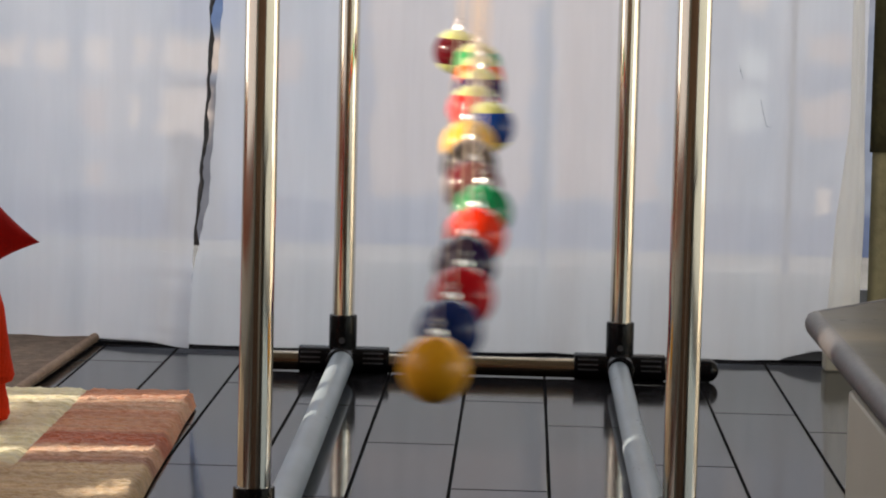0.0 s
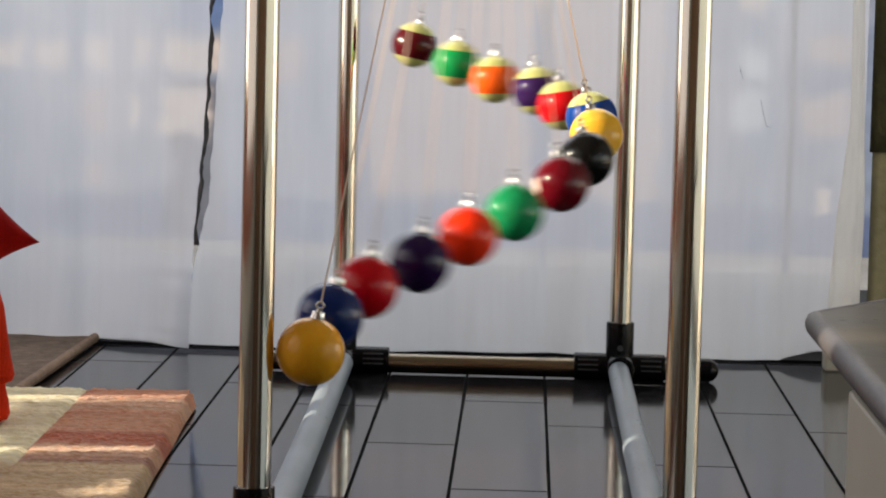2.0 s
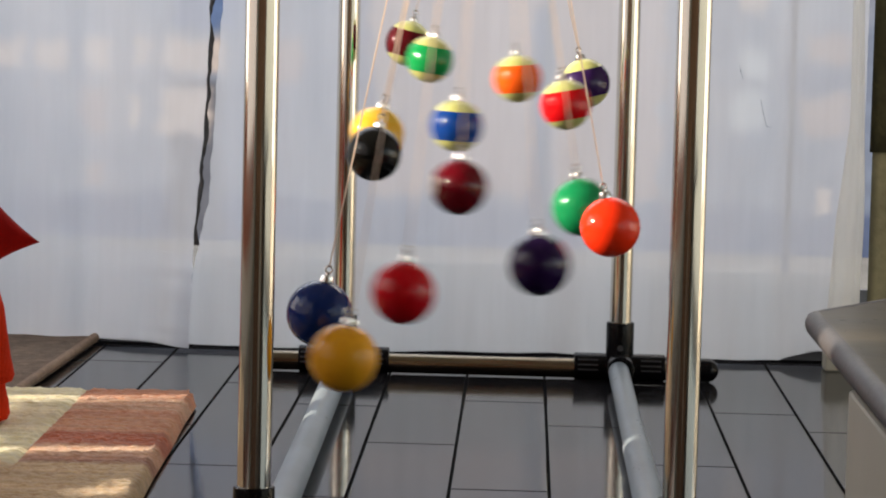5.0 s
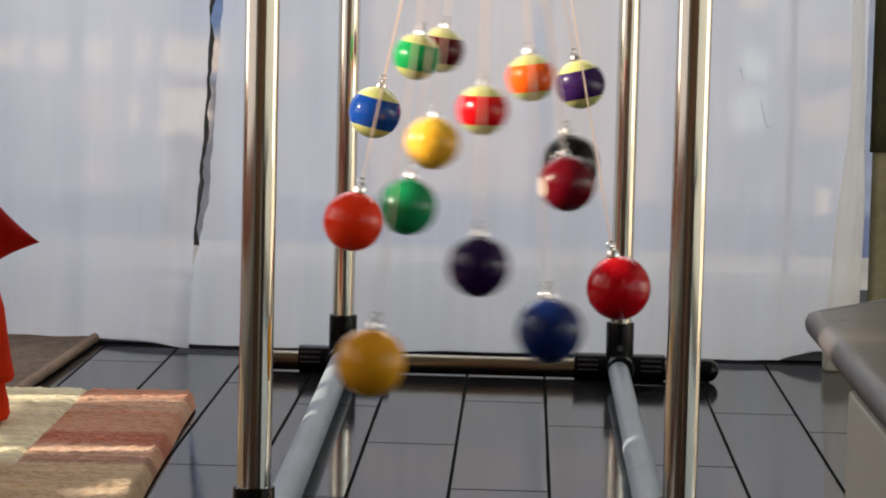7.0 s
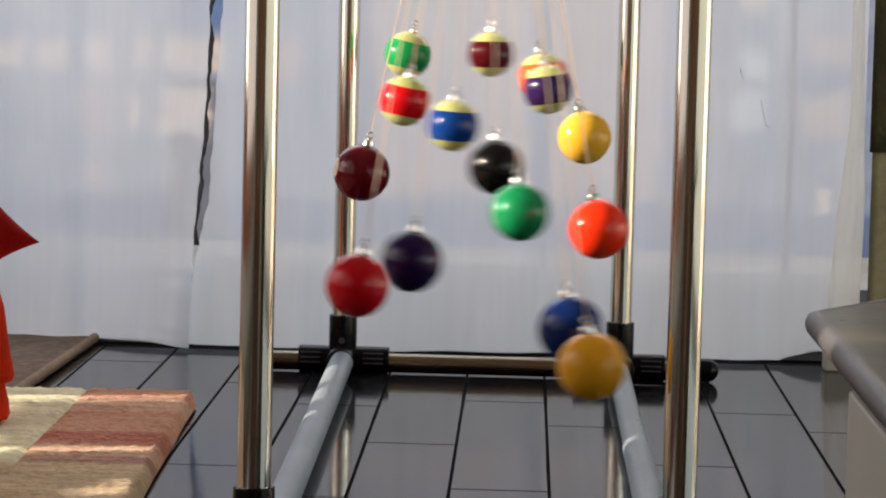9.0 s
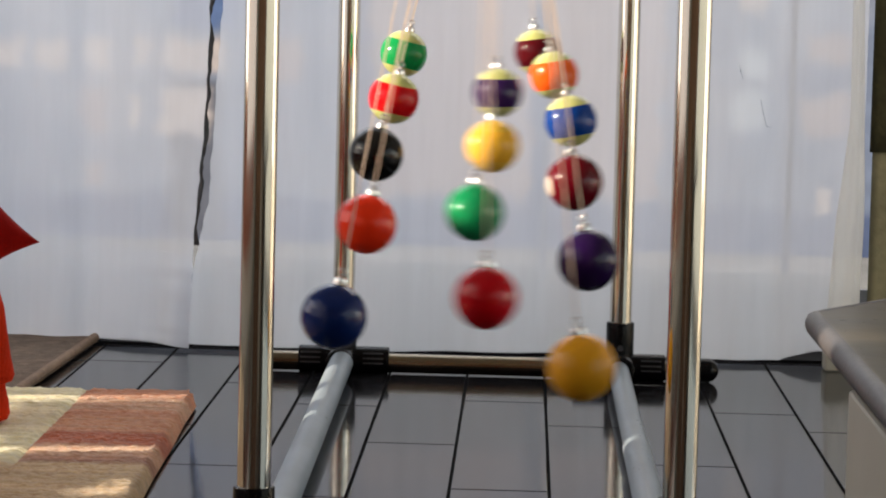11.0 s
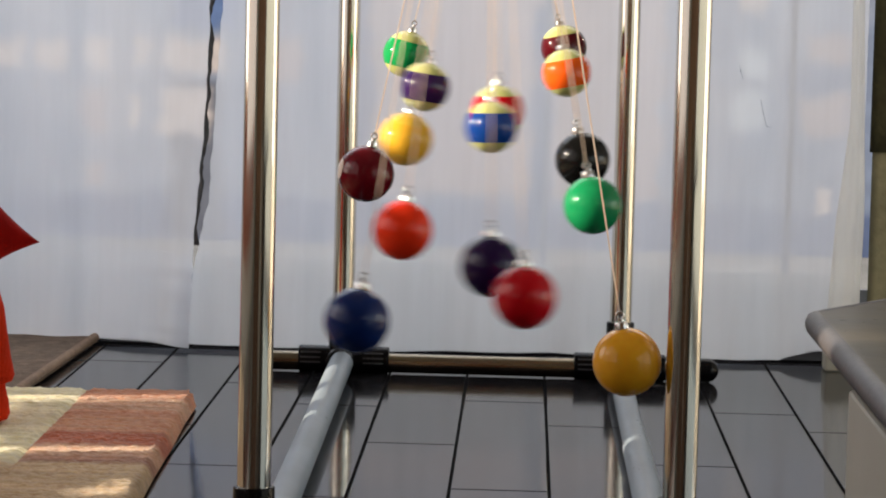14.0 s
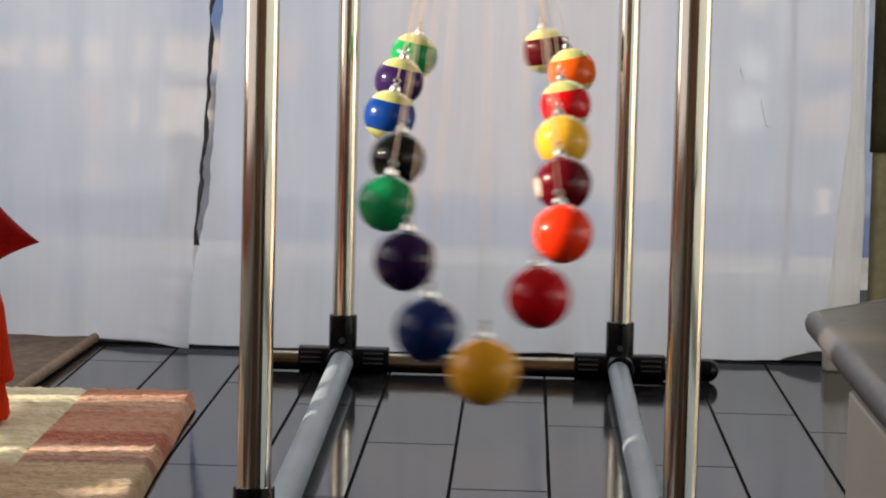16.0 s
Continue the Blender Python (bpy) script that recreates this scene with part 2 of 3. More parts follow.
MAT_TOP = surface("woven_mat", (0.175, 0.122, 0.084), 0.92, scale=70, vary=0.35, bump=0.8, bump_scale=340)
MAT_EDGE = surface("mat_binding", (0.27, 0.18, 0.12), 0.85, scale=60, vary=0.2, bump=0.4, bump_scale=300)
RED_CLOTH = surface("red_cloth", (0.34, 0.006, 0.004), 0.9, scale=20, vary=0.15, bump=0.4, bump_scale=220, spec=0.1)
ORANGE_CLOTH = surface("orange_red_cloth", (0.55, 0.030, 0.006), 0.9, scale=20, vary=0.15, bump=0.4, bump_scale=220, spec=0.1)
TABLE_TOP = surface("table_laminate", (0.120, 0.098, 0.054), 0.30, scale=7, vary=0.2, stretch=(1, 4, 1), spec=0.06, rough_vary=0.06)
TABLE_EDGE = surface("table_edge_band", (0.075, 0.067, 0.07), 0.5, scale=20, vary=0.08)
TABLE_UNDER = surface("dark_under_strip", (0.018, 0.013, 0.010), 0.7, scale=20, vary=0.2)
CREAM_PANEL = surface("cream_panel", (0.48, 0.465, 0.395), 0.5, scale=8, vary=0.06)
# cloth of the added sun-masking panels, mirrored red-brown in the posts
MASK_CLOTH = surface("brown_red_mask", (0.42, 0.13, 0.075), 0.85, scale=12, vary=0.15, bump=0.2, bump_scale=200)
OLIVE_CLOTH = surface("olive_cloth", (0.105, 0.095, 0.05), 0.9, scale=14, vary=0.25, bump=0.3, bump_scale=160)
CREAM_CLOTH = surface("cream_cloth", (0.40, 0.37, 0.25), 0.9, scale=10, vary=0.15, bump=0.3, bump_scale=160)
STRING = sheer_material("peach_twine", 0.86, (1.0, 0.86, 0.75))
SILVER = surface("bright_zinc", (0.80, 0.79, 0.77), 0.16, 1.0, scale=60, vary=0.1)
CREAM_BALL = surface("cream_resin", (0.62, 0.63, 0.23), 0.07, scale=30, vary=0.04, rough_vary=0.03)
DISC = surface("cream_disc", (0.80, 0.66, 0.56), 0.08, scale=30, vary=0.04)


def resin(name, color):
    return surface(name, color, 0.085, scale=22, vary=0.08, rough_vary=0.03, spec=0.34)


# ---- building helpers ----
def part(name, bm, material, parent=None, label="", smooth=False):
    me = bpy.data.meshes.new(name)
    if smooth:
        for f in bm.faces:
            f.smooth = True
    bm.to_mesh(me)
    bm.free()
    me.materials.append(material)
    ob = new(name, me)
    if parent is not None:
        ob.parent = parent
    return tagged(ob, label)


def box(bm, x0, x1, y0, y1, z0, z1, bevel=0.0, segments=2):
    r = bmesh.ops.create_cube(bm, size=1.0)
    for v in r["verts"]:
        v.co = Vector(((x0 + x1) / 2 + v.co.x * (x1 - x0), (y0 + y1) / 2 + v.co.y * (y1 - y0), (z0 + z1) / 2 + v.co.z * (z1 - z0)))
    if bevel:
        edges = list({e for v in r["verts"] for e in v.link_edges})
        bmesh.ops.bevel(bm, geom=edges, offset=bevel, segments=segments, affect="EDGES", profile=0.5)
    return bm


def boxed(x0, x1, y0, y1, z0, z1, bevel=0.0, segments=2):
    return box(bmesh.new(), x0, x1, y0, y1, z0, z1, bevel, segments)


def tube(bm, a, b, radius, sides=28, radius_end=None, caps=True, lip=0.0):
    """A round bar from a to b; lip rounds off its ends."""
    a, b = Vector(a), Vector(b)
    way = (b - a)
    length = way.length
    m = Matrix.Translation((a + b) / 2) @ way.to_track_quat("Z", "Y").to_matrix().to_4x4()
    r = bmesh.ops.create_cone(bm, cap_ends=caps, segments=sides, radius1=radius, radius2=radius if radius_end is None else radius_end, depth=length, matrix=m)
    for f in {f for v in r["verts"] for f in v.link_faces}:
        f.smooth = len(f.verts) == 4
    if lip:
        rims = [e for e in {e for v in r["verts"] for e in v.link_edges} if any(len(f.verts) > 4 for f in e.link_faces)]
        bmesh.ops.bevel(bm, geom=rims, offset=lip, segments=3, affect="EDGES", profile=0.5)
    for e in bm.edges:
        e.smooth = len(e.link_faces) == 2 and e.calc_face_angle() < 0.6
    return bm


def grid_sheet(nx, nz, place):
    """A sheet of nx by nz cells; place(u, w) gives each corner."""
    bm = bmesh.new()
    rows = [[bm.verts.new(place(i / nx, j / nz)) for i in range(nx + 1)] for j in range(nz + 1)]
    for j in range(nz):
        for i in range(nx):
            bm.faces.new((rows[j][i], rows[j][i + 1], rows[j + 1][i + 1], rows[j + 1][i])).smooth = True
    return bm


# ---- the room ----
X0, X1, Y0, Y1, ROOM_H = -1.60, 1.80, -1.40, 4.06, 2.4


def wall_with_opening(name, horizontal, fixed, thick, a0, a1, openings, label, paint=None):
    """A wall in pieces round its openings; horizontal: it runs along x at y = fixed, else along y at x = fixed."""
    bm = bmesh.new()

    def piece(s0, s1, z0, z1):
        if s1 - s0 < 1e-4 or z1 - z0 < 1e-4:
            return
        if horizontal:
            box(bm, s0, s1, fixed, fixed + thick, z0, z1)
        else:
            box(bm, fixed, fixed + thick, s0, s1, z0, z1)
    s = a0
    for o0, o1, z0, z1 in openings:
        piece(s, o0, 0, ROOM_H)
        piece(o0, o1, 0, z0)
        piece(o0, o1, z1, ROOM_H)
        s = o1
    piece(s, a1, 0, ROOM_H)
    return tagged(part(name, bm, paint or WALL), label, "wall", kind="structure")


wall_with_opening("wall_north", True, Y1, 0.14, X0, X1, [(-1.35, 1.30, 0.0, 2.2)], "pale painted wall with a wide window behind sheer curtains")
wall_with_opening("wall_west", False, X0 - 0.14, 0.14, Y0, Y1, [(0.25, 3.35, 0.12, 2.0)], "pale painted side wall with window openings")
wall_with_opening("wall_east", False, X1, 0.14, Y0, Y1, [(-0.86, 2.46, 0.04, 1.28), (2.52, 3.10, 0.18, 0.74)], "pale painted side wall with a window opening")
wall_with_opening("wall_south", True, Y0 - 0.14, 0.14, X0, X1, [], "dark brown wall at the end of the room", DARK_WALL)
tagged(part("ceiling", boxed(X0 - 0.14, X1 + 0.14, Y0 - 0.14, Y1 + 0.14, ROOM_H, ROOM_H + 0.1), CEIL), "plain beige painted ceiling of the room", "ceiling", kind="structure")

# side window: unseen brown-red panels added to mask the sun, with a tall gap in the upper part and narrow gaps below
side_window = tagged(new("window_2"), "side window with added unseen brown-red panels that mask the sun", "window", kind="structure")
SUN_MASK = (0.25, 3.35, 0.12, 2.0)
# each gap is cut to drop sun on balls, rug, tubes or table
SUN_GAPS = [(1.73, 1.99, 0.830, 1.65), (1.99, 2.07, 0.784, 1.65), (2.07, 2.16, 0.835, 1.65), (2.16, 2.25, 0.826, 1.65), (2.25, 2.42, 0.803, 1.65), (2.42, 3.21, 0.830, 1.65), (2.918, 2.950, 0.32, 0.455), (2.898, 2.908, 0.32, 0.455), (2.80, 2.880, 0.32, 0.388), (2.302, 2.345, 0.437, 0.458),
              (2.345, 2.385, 0.446, 0.458), (2.553, 2.580, 0.37, 0.47), (2.592, 2.66, 0.34, 0.395), (2.63, 2.74, 0.484, 0.530), (2.80, 2.90, 0.484, 0.530), (2.95, 3.09, 0.484, 0.530),
              (2.516, 2.542, 0.604, 0.64), (1.105, 1.168, 0.895, 0.932)]
cuts = sorted({SUN_MASK[0], SUN_MASK[1], *(g[0] for g in SUN_GAPS), *(g[1] for g in SUN_GAPS)})
for y0, y1 in zip(cuts, cuts[1:]):
    z = SUN_MASK[2]
    for g in sorted((g for g in SUN_GAPS if g[0] < (y0 + y1) / 2 < g[1]), key=lambda g: g[2]):
        part("sun_mask", boxed(X0 - 0.075, X0 - 0.070, y0, y1, z, g[2]), MASK_CLOTH, side_window)
        z = g[3]
    part("sun_mask", boxed(X0 - 0.075, X0 - 0.070, y0, y1, z, SUN_MASK[3]), MASK_CLOTH, side_window)

# the wide window behind the curtain
win = tagged(new("window_1"), "wide window with slim grey-blue bars behind the curtain", "window", kind="structure")
for x in (-1.34, -0.80, 0.031, 0.382, 0.80, 1.29):
    part("window_frame", boxed(x - 0.0045, x + 0.0045, Y1 + 0.01, Y1 + 0.04, 0.02, 2.2, 0.002), FRAME_PAINT, win)
for z in (1.1, 2.19):
    part("window_frame", boxed(-1.35, 1.30, Y1 + 0.012, Y1 + 0.035, z - 0.002, z + 0.005, 0.002), FRAME_PAINT, win)
part("bottom_rail", boxed(-1.348, 1.298, 3.955, 3.962, -0.003, 0.086, 0.001), RAIL_PAINT, win, "grey-blue bottom rail")
part("threshold", boxed(-1.348, 1.298, 3.80, 3.954, -0.003, 0.004, 0.001), GROUT, win)

tagged(part("ground", boxed(-4.0, 4.0, Y1 + 0.14, 5.6, -0.10, -0.02), surface("paving", (0.15, 0.15, 0.15), 0.85, scale=5, vary=0.2)), "grey paving outside the window", "ground", kind="structure")
tagged(part("backdrop", boxed(-4.0, 4.0, 5.6, 5.62, -1.0, 4.0), backdrop_material()), "glowing sheet for the hazy pale street seen through the window", "backdrop", kind="structure")

# ---- curtains ----
HANG = 0.990          # the curtains hang just clear of the floor


def hung(x, y, z):
    return (x * HANG, y * HANG, EYE[2] + (z - EYE[2]) * HANG)


def fold_depth(x, z, seed):
    n1 = noise.noise(Vector((x * 5.0 + seed, z * 0.35, 0.3)))
    n2 = noise.noise(Vector((x * 17.0 + seed, z * 0.8, 4.7)))
    return 0.030 * n1 + 0.012 * n2 + 0.006 * math.sin(x * 42 + 2.5 * n1)


GAP_Z = [0.0, 0.03, 0.10, 0.20, 0.285, 0.377, 0.47, 2.2]
GAP_LEFT = [-0.4505, -0.4490, -0.4480, -0.4430, -0.4360, -0.4320, -0.4305, -0.415]
GAP_RIGHT = [-0.4545, -0.4535, -0.4505, -0.4300, -0.4250, -0.4205, -0.4150, -0.380]


def curtain_left(u, w):
    z = 0.003 + 2.15 * w ** 1.5
    edge = float(np.interp(z, GAP_Z, GAP_LEFT))* 0.989 + 0.0026 * noise.noise(Vector((0, 3, z * 34))) + 0.0012 * noise.noise(Vector((0, 5, z * 90)))
    x = -1.45 + (edge + 1.45) * u
    calm = min(1.0, (edge - x) / 0.05)
    y = 3.800 + fold_depth(x, z, 1.0) * calm - 0.028 * math.exp(-((x - edge) / 0.06) ** 2) * max(0.0, 1 - z / 0.5)
    y += 0.03 * min(1.0, max(0.0, (-0.50 - x) / 0.10))
    hem = 0.003 * noise.noise(Vector((x * 7, 0, 0))) - 0.003 * math.exp(-((x - edge) / 0.05) ** 2) if w == 0 else 0
    return hung(x, y, z + hem)


def curtain_right(u, w):
    z = 0.002 + 2.15 * w ** 1.5
    edge = float(np.interp(z, GAP_Z, GAP_RIGHT))* 0.989 + 0.0022 * noise.noise(Vector((0, 9, z * 38))) + 0.0012 * noise.noise(Vector((0, 6, z * 95)))
    x = edge + (float(np.interp(z, [0.0, 0.08, 0.25], [0.418, 0.430, 0.456])) - edge) * u
    calm = min(1.0, (x - edge) / 0.05)
    y = 3.804 + fold_depth(x, z, 9.0) * calm * min(1.0, max(0.15, (0.47 - x) / 0.12))
    lift = 0.014 * min(1.0, max(0.0, (x - 0.352) / 0.05)) ** 0.7 + 0.004 * max(0.0, noise.noise(Vector((x * 6.1 + 5, 0, 0))))
    return hung(x, y, z + lift * max(0.0, 1 - z / 0.12))


def hem_of(place, top):
    """The turned-up hem: a second layer just behind the foot of a panel."""
    def sheet(u, w):
        x, y, z = place(u, (0.002 + (top(u) / 2.15) ** (1 / 1.5)) * w)
        return (x, y + 0.00025, z + (0.001 if w == 0 else 0))
    return sheet


for place, hem_cloth, top in ((curtain_left, SHEER_HEM, lambda u: 0.122 + 0.018 * math.exp(-((u - 0.80) / 0.09) ** 2)), (curtain_right, DIM_HEM, lambda u: 0.121 - 0.004 * u)):
    panel = tagged(part("curtain", grid_sheet(170, 130, place), SHEER), "white sheer floor-length curtain panel glowing with daylight", "curtain", "window curtains")
    part("hem", grid_sheet(170, 24, hem_of(place, top)), hem_cloth, panel, "turned-up double hem")


def border(u, w):
    """A narrow dark binding along the free edge of the left panel, puckered by its seam."""
    z = 0.140 + 1.6 * w
    x0, y0, z0 = curtain_left(1.0, ((z - 0.003) / 2.15) ** (1 / 1.5))
    wide = max(0.0008, 0.0052 + 0.0060 * noise.noise(Vector((2.0, 7.0, z * 26))) + 0.0025 * noise.noise(Vector((2.0, 3.0, z * 80))))
    return (x0 + wide * (u - 0.1), y0 - 0.0008 - 0.001 * math.sin(u * math.pi), z0)


part("binding", grid_sheet(3, 260, border), SEAM, bpy.data.objects["curtain"], "dark slate edge binding")


# thin dark curved marks laid on the right panel
for pts in (((0.3112, 0.3558), (0.3158, 0.3353), (0.3200, 0.3207), (0.3268, 0.3201)), ((0.2815, 0.4008), (0.2833, 0.3919), (0.2873, 0.3824))):
    bm = bmesh.new()
    for (xa, za), (xb, zb) in zip(pts, pts[1:]):
        tube(bm, (xa, 3.754, za), (xb, 3.754, zb), 0.00035, 6)
    part("thin_mark", bm, RAIL_PAINT, bpy.data.objects["curtain.001"], "thin dark curved mark")


def gathered(u, w):
    z = 0.05 + 1.9 * w
    a = u * math.tau
    k = float(np.interp(z, [0.05, 0.20, 0.34, 0.5, 2.0], [0.0200, 0.0175, 0.0085, 0.0065, 0.010]))
    k *= 1 + 0.16 * math.sin(a * 5 + z * 7) + 0.12 * noise.noise(Vector((math.cos(a), math.sin(a), z * 6)))
    x = float(np.interp(z, [0.05, 0.20, 0.34, 0.5, 2.0], [0.4395, 0.4420, 0.4490, 0.4455, 0.44]))
    return ((x * 0.974 - 0.008) * 1.018 + math.cos(a) * k, 3.735 + math.sin(a) * k * 0.6, z - 0.005 * (1 - w))


tagged(part("curtain", grid_sheet(36, 60, gathered), SHEER_DENSE), "off-white curtain gathered into a narrow hanging bunch", "curtain", "window curtains")

# white low end panel beside the curtain, under the bunch
tagged(part("end_panel", boxed(0.405, 0.47, 3.722, 3.76, 0.0, 0.045, 0.003), CREAM_PANEL), "white painted block standing on the floor by the curtain", "panel")


def hung_cloth(x0, x1, y, z0, z1, seed, amp=0.012):
    def place(u, w):
        x = x0 + (x1 - x0) * u
        z = z0 + (z1 - z0) * w
        return hung(x, y + amp * math.sin(x * 60 + seed) + amp * noise.noise(Vector((x * 12 + seed, z * 3, 0))), z)
    bm = grid_sheet(40, 30, place)
    bmesh.ops.solidify(bm, geom=bm.faces[:], thickness=0.004)
    return bm


tagged(part("drape", hung_cloth(0.457, 0.95, 3.765, 0.290, 1.2, 2.0), OLIVE_CLOTH), "dark olive cloth hanging beside the window", "drape")
tagged(part("throw", hung_cloth(0.462, 0.95, 3.75, 0.030, 0.292, 5.0), CREAM_CLOTH), "cream cloth hanging below the olive drape", "throw")

# ---- rugs ----
RUG_L, RUG_W, RUG_T = 1.06, 0.95, 0.015


def rug_top(u, w):
    """Thick pile with rounded edges; local corner at the origin, the rug runs to -x and -y."""
    x, y = -RUG_W * (1 - u), -RUG_L * (1 - w)
    edge = min(-x, -y, x + RUG_W, y + RUG_L)
    r = 0.014
    z = RUG_T if edge > r else RUG_T * math.sqrt(max(0.0, 1 - ((r - edge) / r) ** 2))
    lump = 0.0011 * noise.noise(Vector((x * 60, y * 60, 0))) + 0.0014 * noise.noise(Vector((x * 4, y * 62, 2.0))) + 0.0006 * math.sin(y * 520) + 0.0026 * noise.noise(Vector((x * 150, y * 190, 5)))
    lump -= 0.003 * max(0.0, 1 - abs(x - 0.0177 * y + 0.128) / 0.006)
    # rounded far corner
    d = 0.035
    if -x < d and -y < d:
        k = math.hypot(d + x, d + y)
        if k > d:
            x, y = -d + (d + x) * d / k, -d + (d + y) * d / k
            z *= 0.15
    wave = 0.002 * noise.noise(Vector((y * 6, 1.5, 0)))
    return (x + wave * (1 if -x < 0.3 else 0), y, max(0.0, z + (lump if z > 0.008 else 0)))


rug = tagged(new("rug"), "thick striped rug in cream, salmon and terracotta pile on dark planks", "rug")
rug.matrix_basis = pose(-0.374, 3.268, 0.003, 0, 0, 1.9)
pile = part("tufted_top", grid_sheet(180, 420, rug_top), RUG, rug)
part("backing", boxed(-RUG_W + 0.006, -0.006, -RUG_L + 0.006, -0.030, -0.002, 0.0008), RUG_BACK, rug)


def mat_top(u, w):
    x, y = -0.75 * (1 - u), -0.57 * (1 - w)
    edge = min(-x, -y)
    z = 0.007 + 0.0008 * noise.noise(Vector((x * 20, y * 20, 0)))
    if edge < 0.004:
        z *= edge / 0.004
    return (x, y, z)


mat = tagged(new("floor_mat"), "brown woven floor mat with a lighter bound edge by the curtain", "mat")
mat.matrix_basis = pose(-0.5715, 3.838, 0.003, 0, 0, -1.5)
part("weave", grid_sheet(90, 60, mat_top), MAT_TOP, mat)
bind = bmesh.new()
tube(bind, (-0.004, -0.006, 0.006), (-0.004, -0.57, 0.006), 0.0058, 12)
tube(bind, (-0.004, -0.006, 0.006), (-0.75, -0.006, 0.006), 0.0058, 12)
part("binding", bind, MAT_EDGE, mat, "tan bound edge")

# ---- red seat by the rug ----
POUF = [(0.000, 0.058), (0.004, 0.069), (0.010, 0.0715), (0.024, 0.0700), (0.036, 0.0668), (0.0425, 0.0662), (0.0455, 0.0735), (0.052, 0.0758), (0.060, 0.0742),
        (0.072, 0.0715), (0.095, 0.0680), (0.124, 0.0640), (0.150, 0.0560), (0.168, 0.0440), (0.178, 0.0260), (0.181, 0.0)]


def pouf_wall(u, w):
    k = w * (len(POUF) - 1)
    i = min(int(k), len(POUF) - 2)
    z = POUF[i][0] + (POUF[i + 1][0] - POUF[i][0]) * (k - i)
    r = POUF[i][1] + (POUF[i + 1][1] - POUF[i][1]) * (k - i)
    a = u * math.tau
    r *= 1 + 0.012 * noise.noise(Vector((math.cos(a) * 3, math.sin(a) * 3, z * 14)))
    return (math.cos(a) * r - (0.15 if math.cos(a) < 0 else 0.0), math.sin(a) * r * 0.6, z)


pouf = tagged(part("pouf", grid_sheet(72, 75, pouf_wall), ORANGE_CLOTH), "slim orange-red cloth pouf with a pinched base on the rug", "pouf")
pouf.matrix_basis = pose(-0.6150, 2.985, 0.018)

bm = bmesh.new()
S, N = 0.082, 28
for side in (1, -1):
    pts = {}
    for i in range(N + 1):
        for j in range(N + 1):
            u, w = 2 * i / N - 1, 2 * j / N - 1
            pinch = 1 - 0.16 * (1 - u * u) * abs(w) ** 3, 1 - 0.16 * (1 - w * w) * abs(u) ** 3
            t = 0.032 * (1 - u ** 4) ** 0.6 * (1 - w ** 4) ** 0.6
            t += 0.004 * noise.noise(Vector((u * 3, w * 3, side)))* (1 - u * u) * (1 - w * w)
            pts[i, j] = bm.verts.new((u * S * pinch[1], side * t, w * S * pinch[0]))
    for i in range(N):
        for j in range(N):
            bm.faces.new((pts[i, j], pts[i + 1, j], pts[i + 1, j + 1], pts[i, j + 1])).smooth = True
bmesh.ops.remove_doubles(bm, verts=bm.verts[:], dist=0.0005)
bmesh.ops.recalc_face_normals(bm, faces=bm.faces[:])
cushion = tagged(part("cushion", bm, RED_CLOTH), "dark red cloth cushion with pointed corners leaning on the pouf", "cushion")
cushion.matrix_basis = pose(-0.613, 2.90, 0.235, -18, 0, 0) @ pose(0, 0, 0, 0, 52, 0)

# ---- low table ----
TABLE_Z = 0.3120
OUTLINE = [(0.166, 0.55, 0.02), (0.1655, 1.640, 0.022), (0.300, 1.845, 0.05), (0.80, 1.845, 0.05), (0.80, 0.55, 0.02)]


def rounded_outline(corners, inset=0.0, steps=8):
    out = []
    n = len(corners)
    for i, (x, y, r) in enumerate(corners):
        p, a, b = Vector((x, y)), Vector(corners[i - 1][:2]), Vector(corners[(i + 1) % n][:2])
        da, db = (a - p).normalized(), (b - p).normalized()
        half = da.angle(db) / 2
        c = p + (da + db).normalized() * (r / math.sin(half))
        t0, t1 = p + da * (r / math.tan(half)) - c, p + db * (r / math.tan(half)) - c
        a0 = math.atan2(t0.y, t0.x)
        turn = (math.atan2(t1.y, t1.x) - a0 + math.pi) % math.tau - math.pi
        for s in range(steps + 1):
            g = a0 + turn * s / steps
            out.append((c + Vector((math.cos(g), math.sin(g))) * (r - inset)))
    return out


table = tagged(new("low_table"), "low table with dark brown top, grey rounded edge and cream side", "table")
bm = bmesh.new()
INSET = 0.008
ring = [bm.verts.new((p.x, p.y, TABLE_Z)) for p in rounded_outline(OUTLINE, INSET)]
low = [bm.verts.new((p.x, p.y, TABLE_Z - 0.012)) for p in rounded_outline(OUTLINE, INSET)]
bm.faces.new(ring), bm.faces.new(low[::-1])
for i in range(len(ring)):
    j = (i + 1) % len(ring)
    bm.faces.new((ring[i], low[i], low[j], ring[j]))
bmesh.ops.recalc_face_normals(bm, faces=bm.faces[:])
part("tabletop", bm, TABLE_TOP, table, "dark brown glossy tabletop")
bm = bmesh.new()
PROFILE = [(INSET, 0.0002), (0.0045, 0.0002), (0.0016, -0.0012), (0.0, -0.0050), (0.0, -0.0080), (0.0014, -0.0115), (0.0045, -0.0130), (INSET, -0.0132)]
loops = []
for inset, dz in PROFILE:
    loops.append([bm.verts.new((p.x, p.y, TABLE_Z + dz)) for p in rounded_outline(OUTLINE, inset)])
for a, b in zip(loops, loops[1:]):
    for i in range(len(a)):
        j = (i + 1) % len(a)
        bm.faces.new((a[i], b[i], b[j], a[j])).smooth = True
bmesh.ops.recalc_face_normals(bm, faces=bm.faces[:])
part("edge_band", bm, TABLE_EDGE, table, "grey rounded edge band")
